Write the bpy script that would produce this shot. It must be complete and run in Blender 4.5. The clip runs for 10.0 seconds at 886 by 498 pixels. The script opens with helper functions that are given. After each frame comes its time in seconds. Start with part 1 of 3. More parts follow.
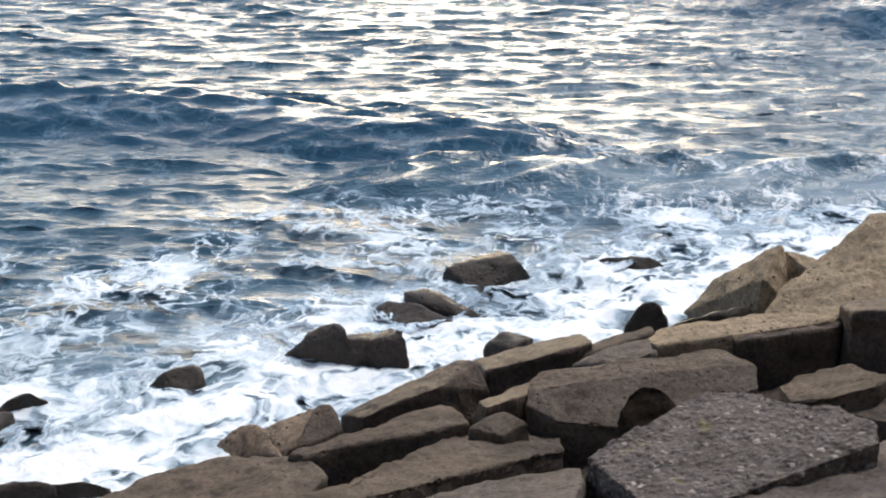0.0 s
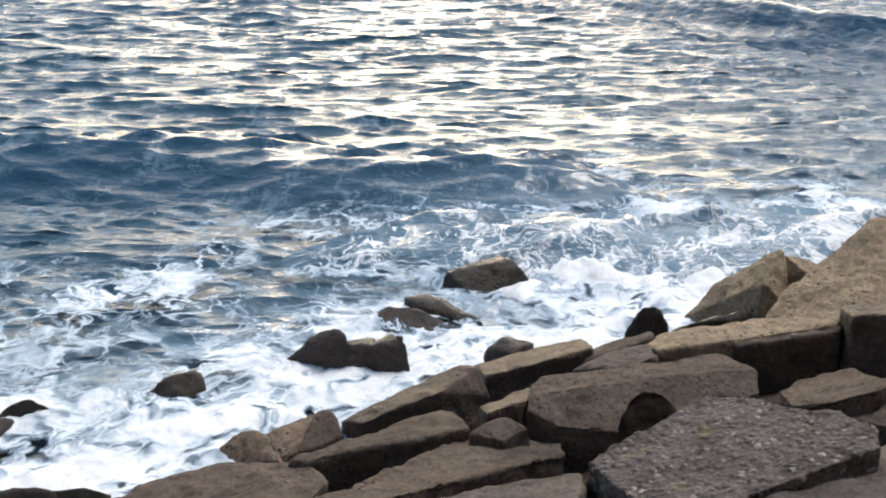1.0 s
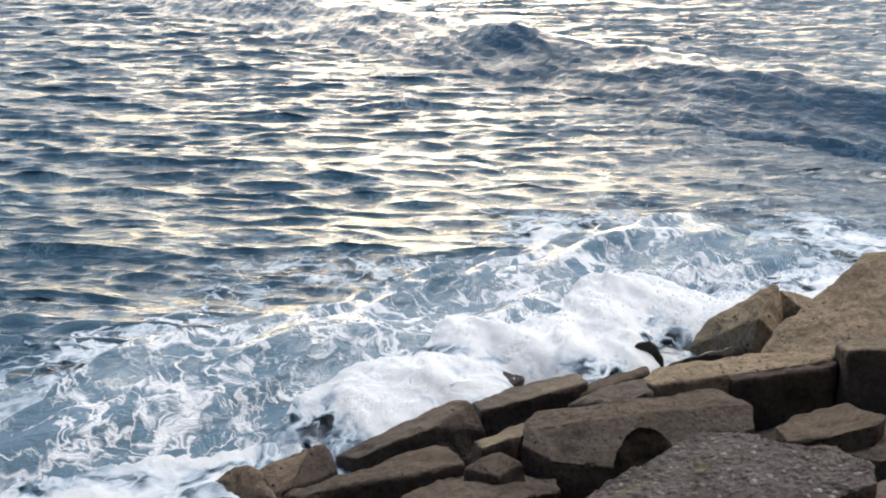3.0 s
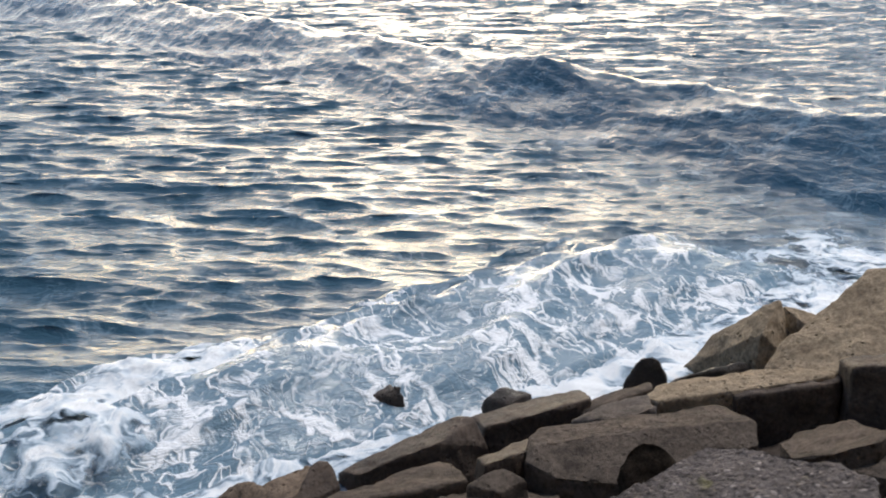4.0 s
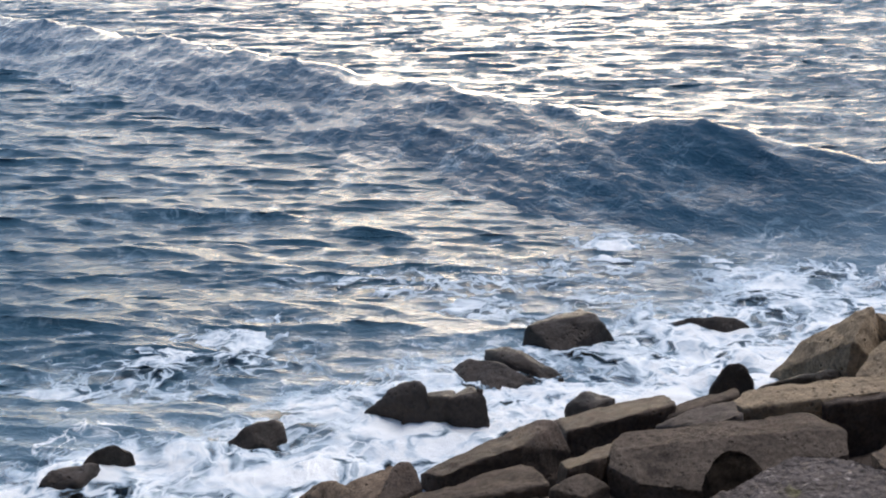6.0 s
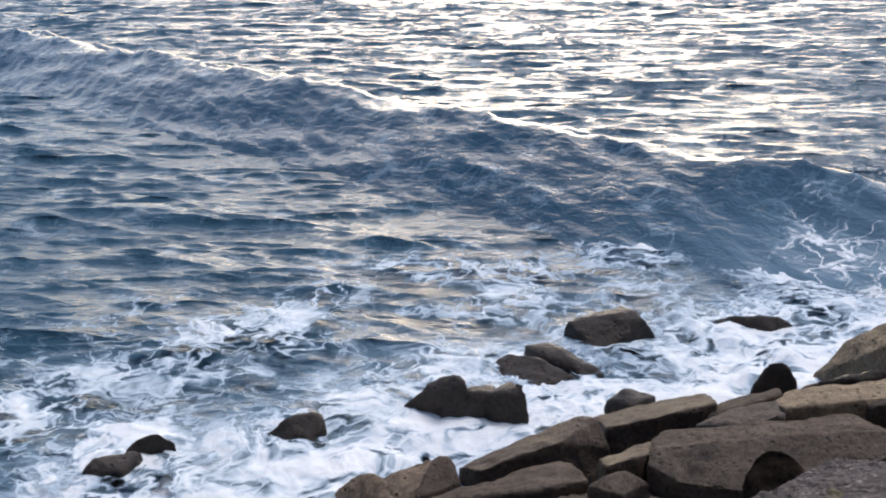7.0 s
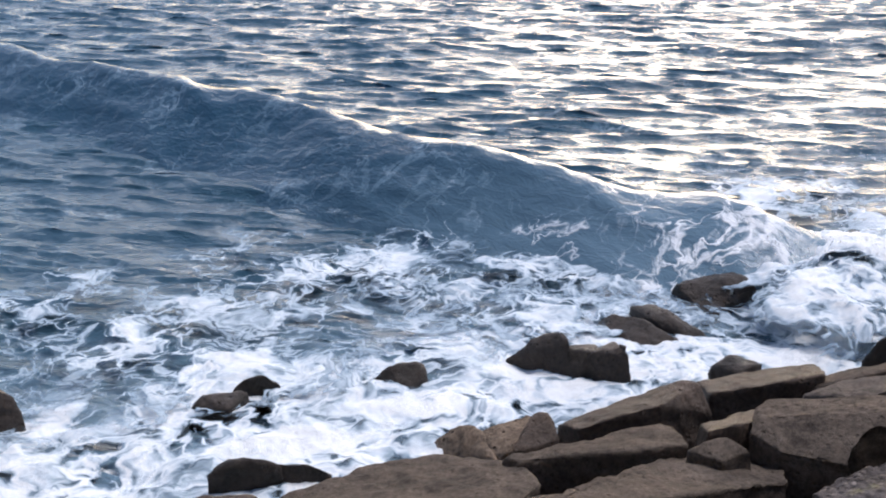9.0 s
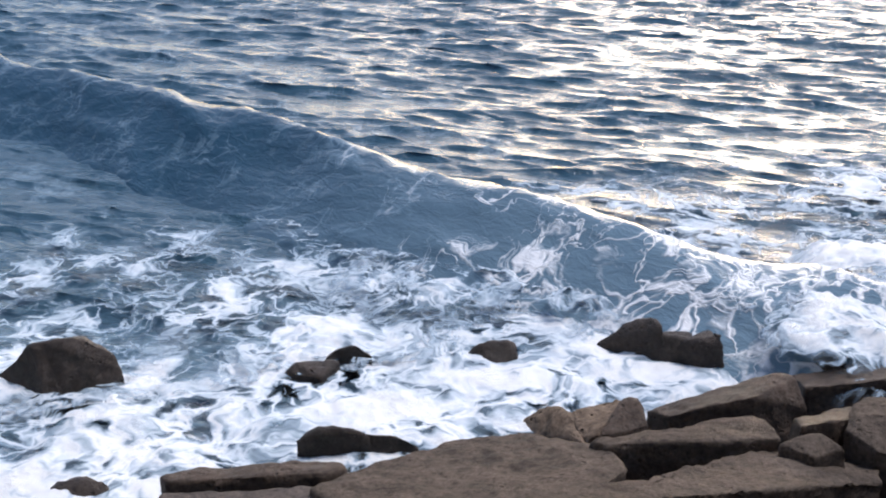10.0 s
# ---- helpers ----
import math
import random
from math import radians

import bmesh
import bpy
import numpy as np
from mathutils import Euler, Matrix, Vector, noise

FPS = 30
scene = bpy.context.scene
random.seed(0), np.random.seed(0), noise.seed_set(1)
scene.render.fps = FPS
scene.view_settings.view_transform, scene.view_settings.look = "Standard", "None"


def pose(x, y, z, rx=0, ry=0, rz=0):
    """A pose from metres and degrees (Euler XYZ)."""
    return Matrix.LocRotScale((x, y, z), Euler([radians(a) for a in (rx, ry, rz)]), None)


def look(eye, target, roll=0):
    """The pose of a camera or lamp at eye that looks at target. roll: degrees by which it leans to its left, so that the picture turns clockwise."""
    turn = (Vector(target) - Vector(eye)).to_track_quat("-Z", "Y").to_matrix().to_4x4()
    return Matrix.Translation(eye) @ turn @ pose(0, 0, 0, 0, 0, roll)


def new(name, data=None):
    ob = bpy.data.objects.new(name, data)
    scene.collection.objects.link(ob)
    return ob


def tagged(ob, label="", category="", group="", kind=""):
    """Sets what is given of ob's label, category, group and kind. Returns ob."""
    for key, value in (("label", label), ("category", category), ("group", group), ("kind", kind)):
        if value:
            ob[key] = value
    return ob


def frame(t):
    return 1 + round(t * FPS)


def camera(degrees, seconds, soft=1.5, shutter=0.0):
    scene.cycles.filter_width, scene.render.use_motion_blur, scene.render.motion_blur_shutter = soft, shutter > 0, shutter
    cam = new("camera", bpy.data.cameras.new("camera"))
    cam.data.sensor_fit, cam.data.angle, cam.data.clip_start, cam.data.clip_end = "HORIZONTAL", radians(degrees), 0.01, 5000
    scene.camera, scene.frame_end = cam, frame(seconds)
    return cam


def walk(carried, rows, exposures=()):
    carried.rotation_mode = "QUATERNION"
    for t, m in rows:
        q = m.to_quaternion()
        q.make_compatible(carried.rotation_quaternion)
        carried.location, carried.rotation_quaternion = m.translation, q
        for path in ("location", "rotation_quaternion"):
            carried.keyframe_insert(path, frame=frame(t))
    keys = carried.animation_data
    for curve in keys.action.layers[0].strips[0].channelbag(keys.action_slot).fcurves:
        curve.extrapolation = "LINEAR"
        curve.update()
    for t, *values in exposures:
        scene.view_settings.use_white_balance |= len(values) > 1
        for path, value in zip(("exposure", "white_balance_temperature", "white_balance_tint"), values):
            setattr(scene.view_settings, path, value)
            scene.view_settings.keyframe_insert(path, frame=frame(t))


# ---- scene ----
cam = camera(42.0, 10.0, soft=2.0)
EYE = (0.0, 0.0, 7.0)
# seconds, yaw, pitch, roll of the carried camera, which turns on one spot
PATH = [
    (0, 0.00, -20.00, 0.00), (0.5, 0.04, -19.77, 0.04), (1, -0.03, -19.74, 0.12), (1.5, -0.06, -19.71, 0.10),
    (2, -0.15, -19.44, 0.02), (2.5, -0.28, -18.77, -0.05), (4, -0.09, -17.25, -0.02), (4.5, 0.10, -17.29, -0.03),
    (5, 1.35, -17.28, 0.13), (5.5, 2.78, -17.06, 0.50), (6, 3.99, -17.11, 0.82), (7.5, 7.47, -17.83, 0.59),
    (8, 8.97, -18.67, 0.49), (8.5, 10.09, -19.24, 0.47), (9, 11.95, -19.55, 0.19), (9.5, 14.66, -19.96, 0.28),
    (10, 17.27, -20.68, -0.55)]
walk(cam, [(t, pose(*EYE, 90 + p, r, y)) for t, y, p, r in PATH],
     [(0, 1.72, 6700, 10), (2.5, 1.5, 6750, 10), (5, 1.33, 6450, 12), (7.5, 1.36, 6300, 15), (10, 1.6, 6350, 16)])

# ---- sky and sun: evening glow low over the sea, soft light from thin cloud above ----
world = bpy.data.worlds.new("evening_sky")
scene.world = world
world.use_nodes = True
wn = world.node_tree
sky = wn.nodes.new("ShaderNodeTexSky")
sky.sky_type = "NISHITA"
sky.sun_disc = False
sky.sun_elevation, sky.sun_rotation = radians(13), radians(0)
sky.air_density, sky.dust_density, sky.ozone_density = 0.95, 2.3, 2.6
wn.links.new(sky.outputs[0], wn.nodes["Background"].inputs[0])
wn.nodes["Background"].inputs[1].default_value = 0.09
sun = new("sun", bpy.data.lights.new("sun", "SUN"))
sun.data.energy, sun.data.angle, sun.data.color = 1.2, radians(24), (1.0, 0.95, 0.9)
sun.matrix_world = look((8, 6, 20), (0, 0, 0))

# ---- materials ----


def nodes_of(name):
    m = bpy.data.materials.new(name)
    m.use_nodes = True
    return m, m.node_tree.nodes, m.node_tree.links, m.node_tree.nodes["Principled BSDF"]


def math_node(n, l, op, a, b=None, clamp=False):
    x = n.new("ShaderNodeMath")
    x.operation, x.use_clamp = op, clamp
    for i, v in enumerate((a, b)):
        if v is None:
            continue
        if isinstance(v, (int, float)):
            x.inputs[i].default_value = v
        else:
            l.new(v, x.inputs[i])
    return x.outputs[0]


def noise_node(n, l, vec, scale, detail=4, rough=0.55, dist=0.0):
    x = n.new("ShaderNodeTexNoise")
    x.inputs["Scale"].default_value, x.inputs["Detail"].default_value = scale, detail
    x.inputs["Roughness"].default_value, x.inputs["Distortion"].default_value = rough, dist
    l.new(vec, x.inputs["Vector"])
    return x.outputs[0]


def ramp_node(n, l, fac, stops):
    x = n.new("ShaderNodeValToRGB")
    e = x.color_ramp.elements
    while len(e) < len(stops):
        e.new(0.5)
    for k, (p, c) in zip(e, stops):
        k.position, k.color = p, (*c, 1) if len(c) == 3 else c
    l.new(fac, x.inputs[0])
    return x.outputs[0]


def range_node(n, l, v, a, b, c=0.0, d=1.0, smooth=True):
    x = n.new("ShaderNodeMapRange")
    x.interpolation_type = "SMOOTHSTEP" if smooth else "LINEAR"
    l.new(v, x.inputs[0])
    for i, k in zip((1, 2, 3, 4), (a, b, c, d)):
        x.inputs[i].default_value = k
    return x.outputs[0]


def mix_node(n, l, fac, a, b):
    x = n.new("ShaderNodeMix")
    x.data_type = "RGBA"
    l.new(fac, x.inputs[0])
    for i, v in ((6, a), (7, b)):
        if isinstance(v, tuple):
            x.inputs[i].default_value = (*v, 1)
        else:
            l.new(v, x.inputs[i])
    return x.outputs[2]


def bump_node(n, l, h, strength, dist, normal=None):
    x = n.new("ShaderNodeBump")
    x.inputs["Strength"].default_value, x.inputs["Distance"].default_value = strength, dist
    l.new(h, x.inputs["Height"])
    if normal is not None:
        l.new(normal, x.inputs["Normal"])
    return x.outputs[0]


def lace_field(n, l, vec, size, threads=1.35, patch=2.0):
    """0 on the threads of floating foam, rising to 1 in the clear cells between them."""
    warp = n.new("ShaderNodeTexNoise")
    warp.inputs["Scale"].default_value, warp.inputs["Detail"].default_value = 0.8 / size, 3
    l.new(vec, warp.inputs["Vector"])
    add = n.new("ShaderNodeVectorMath")
    add.operation = "MULTIPLY_ADD"
    l.new(warp.outputs[1], add.inputs[0])
    add.inputs[1].default_value = (1.5 * size, 1.5 * size, 0)
    l.new(vec, add.inputs[2])
    flat = n.new("ShaderNodeVectorMath")
    flat.operation = "MULTIPLY"
    flat.inputs[1].default_value = (1, 1, 0.12)
    l.new(add.outputs[0], flat.inputs[0])
    fields = []
    for k, w, det in ((0.6 / size, 9.0, 4), (1.5 / size, 8.0 * threads, 3)):
        wave = noise_node(n, l, flat.outputs[0], k, det, 0.55, 0.2)
        fields.append(math_node(n, l, "MULTIPLY", math_node(n, l, "ABSOLUTE", math_node(n, l, "SUBTRACT", wave, 0.5)), w))
    low = math_node(n, l, "MINIMUM", fields[0], fields[1])
    cloud = noise_node(n, l, flat.outputs[0], 0.55 / size, 5, 0.6)
    fine = noise_node(n, l, flat.outputs[0], 3.6 / size, 5, 0.62)
    s = math_node(n, l, "MULTIPLY_ADD", cloud, patch)
    s.node.inputs[2].default_value = 0.34 - 0.5 * patch
    s = math_node(n, l, "ADD", math_node(n, l, "MULTIPLY", low, 0.95), s)
    grain = math_node(n, l, "MULTIPLY_ADD", fine, 0.55)
    grain.node.inputs[2].default_value = -0.16
    return math_node(n, l, "ADD", s, grain)


def water_material(name, reach, level, deep=(0.024, 0.060, 0.090), ripple=1.0, cell=0.85):
    """Sea water; threads of foam float on it up to reach metres off the shore line."""
    m, n, l, p = nodes_of(name)
    geo = n.new("ShaderNodeNewGeometry")
    pos = geo.outputs["Position"]
    tc = n.new("ShaderNodeTexCoord").outputs["Object"]
    sep = n.new("ShaderNodeSeparateXYZ")
    l.new(pos, sep.inputs[0])
    off = math_node(n, l, "ADD", math_node(n, l, "MULTIPLY", sep.outputs[0], -0.59),
                    math_node(n, l, "MULTIPLY", sep.outputs[1], 0.81))
    off = math_node(n, l, "SUBTRACT", off, 11.05)
    dens = range_node(n, l, off, reach, 0.5, 0.0, level)
    dens = math_node(n, l, "MULTIPLY", dens, range_node(n, l, off, -30, -29))
    dens = math_node(n, l, "MULTIPLY", dens, range_node(n, l, sep.outputs[1], 25.5, 19.5))
    lace = lace_field(n, l, pos, cell)
    gap = math_node(n, l, "SUBTRACT", dens, lace)
    foam = range_node(n, l, gap, -0.14, 0.34)
    milky = range_node(n, l, gap, -0.7, 0.15, 0.0, 0.7)
    tone = noise_node(n, l, pos, 0.25, 3)
    body = mix_node(n, l, tone, deep, tuple(1.5 * c for c in deep))
    milky = math_node(n, l, "MAXIMUM", milky, math_node(n, l, "MULTIPLY", dens, 0.95))
    body = mix_node(n, l, milky, body, (0.20, 0.30, 0.38))
    col = mix_node(n, l, foam, body, (0.78, 0.81, 0.84))
    l.new(col, p.inputs["Base Color"])
    l.new(range_node(n, l, foam, 0, 1, 0.12, 0.6), p.inputs["Roughness"])
    p.inputs["IOR"].default_value = 1.333
    st = n.new("ShaderNodeVectorMath")
    st.operation = "MULTIPLY"
    st.inputs[1].default_value = (0.75, 1.5, 1)
    l.new(tc, st.inputs[0])
    rip = noise_node(n, l, st.outputs[0], 3.0, 4, 0.6, 0.4)
    b = bump_node(n, l, rip, 0.9 * ripple, 0.085)
    b = bump_node(n, l, foam, 0.5, 0.03, b)
    l.new(b, p.inputs["Normal"])
    return m


def foam_material(name, size=0.8):
    """White froth, torn into threads where the vertex density is low."""
    m, n, l, p = nodes_of(name)
    tc = n.new("ShaderNodeTexCoord").outputs["Object"]
    at = n.new("ShaderNodeAttribute")
    at.attribute_name = "cover"
    lace = lace_field(n, l, tc, size, 1.2, 2.4)
    gap = math_node(n, l, "SUBTRACT", at.outputs["Fac"], lace)
    alpha = range_node(n, l, gap, -0.42, 0.34)
    fine = noise_node(n, l, tc, 6.5, 8, 0.75)
    p.inputs["Base Color"].default_value = (0.88, 0.90, 0.91, 1)
    l.new(mix_node(n, l, range_node(n, l, gap, -0.1, 0.75), (0.36, 0.48, 0.59), (0.80, 0.83, 0.85)), p.inputs["Base Color"])
    p.inputs["Roughness"].default_value = 0.7
    p.inputs["Specular IOR Level"].default_value = 0.2
    l.new(alpha, p.inputs["Alpha"])
    b = bump_node(n, l, fine, 0.7, 0.08)
    l.new(b, p.inputs["Normal"])
    return m


def stone_material(name, light, dark, pits=0.4, pebbles=0.0, wet=0.0):
    """Weathered breakwater concrete and rock."""
    m, n, l, p = nodes_of(name)
    tc = n.new("ShaderNodeTexCoord").outputs["Object"]
    oi = n.new("ShaderNodeObjectInfo").outputs["Random"]
    shift = n.new("ShaderNodeVectorMath")
    shift.operation = "MULTIPLY_ADD"
    shift.inputs[1].default_value = (1, 1, 1)
    l.new(tc, shift.inputs[0])
    comb = n.new("ShaderNodeCombineXYZ")
    l.new(math_node(n, l, "MULTIPLY", oi, 37.0), comb.inputs[0])
    l.new(comb.outputs[0], shift.inputs[2])
    v = shift.outputs[0]
    stain = noise_node(n, l, v, 2.1, 7, 0.66, 0.4)
    grain = noise_node(n, l, v, 19, 7, 0.75)
    col = ramp_node(n, l, stain, [(0.34, dark), (0.50, light), (0.68, tuple(1.3 * c for c in light))])
    g = ramp_node(n, l, grain, [(0.32, (0.35, 0.35, 0.35)), (0.52, (1.0, 0.99, 0.98)), (0.66, (1.35, 1.3, 1.25))])
    mul = n.new("ShaderNodeMix")
    mul.data_type, mul.blend_type = "RGBA", "MULTIPLY"
    mul.inputs[0].default_value = 0.8
    l.new(col, mul.inputs[6])
    l.new(g, mul.inputs[7])
    col = mul.outputs[2]
    h = math_node(n, l, "ADD", math_node(n, l, "MULTIPLY", grain, 0.5), math_node(n, l, "MULTIPLY", stain, 0.8))
    hole = n.new("ShaderNodeTexVoronoi")
    hole.inputs["Scale"].default_value = 9
    l.new(v, hole.inputs["Vector"])
    pit = range_node(n, l, hole.outputs["Distance"], 0.10, 0.26, pits, 0.0)
    pit = math_node(n, l, "MULTIPLY", pit, range_node(n, l, stain, 0.42, 0.58))
    col = mix_node(n, l, pit, col, tuple(0.45 * c for c in dark))
    h = math_node(n, l, "SUBTRACT", h, pit)
    if pebbles:
        peb = n.new("ShaderNodeTexVoronoi")
        peb.inputs["Scale"].default_value = 15
        peb.inputs["Randomness"].default_value = 1.0
        l.new(v, peb.inputs["Vector"])
        tint = ramp_node(n, l, peb.outputs["Color"], [(0.1, (0.06, 0.052, 0.05)), (0.5, (0.15, 0.13, 0.12)), (0.9, (0.36, 0.32, 0.30))])
        amt = range_node(n, l, peb.outputs["Distance"], 0.62, 0.35, 0.0, pebbles)
        amt = math_node(n, l, "MULTIPLY", amt, range_node(n, l, noise_node(n, l, v, 9.0, 4), 0.48, 0.6))
        col = mix_node(n, l, amt, col, tint)
        col = mix_node(n, l, range_node(n, l, noise_node(n, l, shift.outputs[0], 2.3, 4), 0.60, 0.72, 0.0, 0.6), col, (0.20, 0.19, 0.08))
        h = math_node(n, l, "ADD", h, math_node(n, l, "MULTIPLY", range_node(n, l, peb.outputs["Distance"], 0.65, 0.1), 0.5 * pebbles))
    l.new(col, p.inputs["Base Color"])
    l.new(range_node(n, l, stain, 0.3, 0.7, 0.62 - 0.35 * wet, 0.92 - 0.4 * wet), p.inputs["Roughness"])
    p.inputs["Specular IOR Level"].default_value = 0.02 + 0.3 * wet
    l.new(bump_node(n, l, h, 1.0, 0.05), p.inputs["Normal"])
    return m


WATER = water_material("sea_water", 7.5, 0.62)
SWELL = water_material("swell_water", 12.5, 0.71, (0.015, 0.046, 0.076), 0.6)
FROTHY = water_material("frothy_water", 12.5, 0.74, (0.02, 0.055, 0.083), 1.2, 0.6)
FOAM = foam_material("sea_froth")
DROPS, _n, _l, _p = nodes_of("water_drops")
_p.inputs["Base Color"].default_value = (0.9, 0.92, 0.94, 1)
_p.inputs["Roughness"].default_value = 0.6
CONCRETE = stone_material("weathered_concrete", (0.103, 0.085, 0.071), (0.056, 0.047, 0.041))
AGGREGATE = stone_material("pebbled_concrete", (0.116, 0.103, 0.099), (0.053, 0.047, 0.045), 0.3, 0.9)
# darker concrete: the shade of camera-facing sides is in its colour; gloss for damp
SHADED_DAMP = stone_material("shaded_damp_concrete", (0.080, 0.062, 0.051), (0.043, 0.034, 0.029), 0.4, 0, 0.35)
TAN = stone_material("tan_pitted_rock", (0.260, 0.208, 0.149), (0.165, 0.128, 0.091), 0.9)
SMOOTH = stone_material("grey_concrete", (0.108, 0.094, 0.086), (0.072, 0.063, 0.058), 0.25)
PITTED = stone_material("brown_pitted_rock", (0.185, 0.142, 0.108), (0.11, 0.085, 0.066), 0.9)
WETROCK = stone_material("wet_dark_rock", (0.044, 0.035, 0.030), (0.019, 0.017, 0.014), 0.5, 0, 0.8)
# near-black, used only for the rounded stone between the blocks
BLACKISH = stone_material("blackish_rock", (0.034, 0.027, 0.021), (0.017, 0.014, 0.011), 0.3)
RUBBLE = stone_material("dark_rubble", (0.085, 0.07, 0.06), (0.035, 0.03, 0.027), 0.6)
PAVING = stone_material("promenade_concrete", (0.32, 0.30, 0.27), (0.22, 0.2, 0.18), 0.1)

# ---- mesh helpers ----


def grid_object(name, co, cols, material, density=None):
    """A sheet from an array of rows x cols points."""
    rows = len(co) // cols
    me = bpy.data.meshes.new(name)
    r, c = np.meshgrid(np.arange(rows - 1), np.arange(cols - 1), indexing="ij")
    a = (r * cols + c).ravel()
    quads = np.stack([a, a + 1, a + cols + 1, a + cols], 1).astype(np.int32)
    me.vertices.add(len(co))
    me.vertices.foreach_set("co", np.ascontiguousarray(co, np.float32).ravel())
    me.loops.add(quads.size)
    me.loops.foreach_set("vertex_index", quads.ravel())
    me.polygons.add(len(quads))
    me.polygons.foreach_set("loop_start", np.arange(0, quads.size, 4, dtype=np.int32))
    me.polygons.foreach_set("use_smooth", np.ones(len(quads), bool))
    if density is not None:
        me.attributes.new("cover", "FLOAT", "POINT").data.foreach_set("value", np.ascontiguousarray(density, np.float32).ravel())
    me.update(calc_edges=True)
    me.validate()
    me.materials.append(material)
    return new(name, me)


def chop(x, y, seed, lo, hi, count, steep, heading, spread):
    """Heights and sideways shifts of wind waves, each a sum of many trains."""
    rng = np.random.default_rng(seed)
    h, sx, sy = np.zeros_like(x), np.zeros_like(x), np.zeros_like(x)
    for lam in np.geomspace(lo, hi, count):
        th = radians(heading) + rng.normal(0, radians(spread))
        k = 2 * math.pi / lam
        a = steep * (0.6 + 0.8 * rng.random()) * (1.75 if lam < 0.9 else min(1.1, (2.0 / lam) ** 0.55)) / k
        ph = k * (x * math.cos(th) + y * math.sin(th)) + rng.random() * 6.283
        h += a * np.cos(ph)
        sx -= a * math.cos(th) * np.sin(ph)
        sy -= a * math.sin(th) * np.sin(ph)
    return h, sx, sy


def turbulence(x, y, seed, size, octaves=4):
    """Smooth random heights from turned sine products."""
    rng = np.random.default_rng(seed)
    out, amp = np.zeros_like(x), 1.0
    for o in range(octaves):
        for _ in range(3):
            t, p, q = rng.random(3) * 6.283
            k = 6.283 / size * (0.8 + 0.5 * rng.random())
            u, v = x * math.cos(t) + y * math.sin(t), y * math.cos(t) - x * math.sin(t)
            out += amp / 3 * np.sin(k * u + p + 1.3 * np.sin(0.6 * k * v + q)) * np.cos(0.8 * k * v + q)
        amp, size = amp * 0.55, size / 2.1
    return out


# ---- water ----


def sea_sheet(name, seed, level, heading, steep):
    """A sheet of wind waves, finer towards the shore, that drifts as one piece."""
    dist = [8.0]
    while dist[-1] < 2600:
        dist.append(dist[-1] * (1.0026 if dist[-1] < 90 else 1.03))
    dist = np.array(dist)
    side = np.arange(-1.0, 0.56, 0.0043)
    y, s = np.meshgrid(dist, side, indexing="ij")
    x = y * s
    h, sx, sy = chop(x, y, seed, 0.32, 5.5, 60, steep, heading, 17)
    fade = np.clip((150 - y) / 70, 0, 1) * (0.92 + 0.16 * np.clip((y - 22) / 30, 0, 1))
    groups = 0.75 + 0.35 * turbulence(x, y, seed + 5, 14, 2)
    co = np.stack([x + sx * fade * 1.1, y + sy * fade * 1.1, level + h * fade * groups], -1).reshape(-1, 3)
    return grid_object(name, co, len(side), WATER)


def swell(name, label, half, height, front, back, seed, bend, taper_l, taper_r, rough=0.5, heading=-75, right=None, peak=1.7, material=None):
    """One long wave: a ridge along its own x that moves towards its own -y."""
    step = 0.14
    ys = np.arange(-3.2 * front, 2.4 * back, step)
    right = right or half
    xs = np.arange(-half, right, step)
    y, x = np.meshgrid(ys, xs, indexing="ij")
    wander = bend * turbulence(x, 0 * x, seed + 3, 26, 2)
    u = y - wander
    g = np.where(u < 0, np.exp(-(np.sqrt(u * u + 0.015) / front) ** peak), np.exp(-(np.sqrt(u * u + 0.015) / back) ** peak))
    along = np.clip((x + half) / taper_l, 0, 1) * np.clip((right - x) / taper_r, 0, 1)
    along = along * along * (3 - 2 * along)
    vary = 1 + 0.06 * turbulence(x, 0.1 * y, seed + 9, 13, 2)
    h, sx, sy = chop(x, y, seed, 0.36, 2.8, 44, 0.046 * rough, heading, 20)
    h2, sx2, sy2 = chop(x, y, seed + 1, 1.6, 4.5, 9, 0.026, heading + 8, 22)
    lee = 0.8 + 0.9 * np.clip((u + 0.6) / 1.0, 0, 1)
    h, sx, sy = lee * (h + h2), sx + sx2, sy + sy2
    z = height * along * vary * g - 0.62 * (1 - g * along) + h
    co = np.stack([x + sx, y + sy, z], -1).reshape(-1, 3)
    return tagged(grid_object(name, co, len(xs), material or SWELL), label, "wave", "", "structure")


ocean = new("water", bpy.data.meshes.new("water"))
bm = bmesh.new()
for vx, vy in ((-3000, -200), (3000, -200), (3000, 4000), (-3000, 4000)):
    bm.verts.new((vx, vy, -0.75))
bm.faces.new(bm.verts)
bm.to_mesh(ocean.data)
ocean.data.materials.append(WATER)
tagged(ocean, "deep blue open sea reaching the horizon", "sea", "", "structure")
sea_a = tagged(sea_sheet("water_chop", 11, 0.0, -100, 0.047), "choppy blue-grey sea glittering under a pale sky", "sea", "", "structure")
sea_b = tagged(sea_sheet("water_ripple", 47, -0.03, -84, 0.046), "choppy blue-grey sea glittering under a pale sky", "sea", "", "structure")
wave_far = swell("wave", "long dark blue swell rolling in with a steep smooth face", 46, 2.4, 5.6, 3.6, 3, 1.1, 8, 8, 0.75, -102, None, 1.25)
wave_crest = swell("wave", "steep dark blue wave crest about to break", 34, 1.9, 3.0, 2.6, 61, 1.0, 8, 8, 0.55, -100, 14, 1.35)
wave_near = swell("wave", "low blue swell spent in the shallows", 17, 0.68, 2.6, 3.0, 23, 0.9, 6, 8, 0.95)
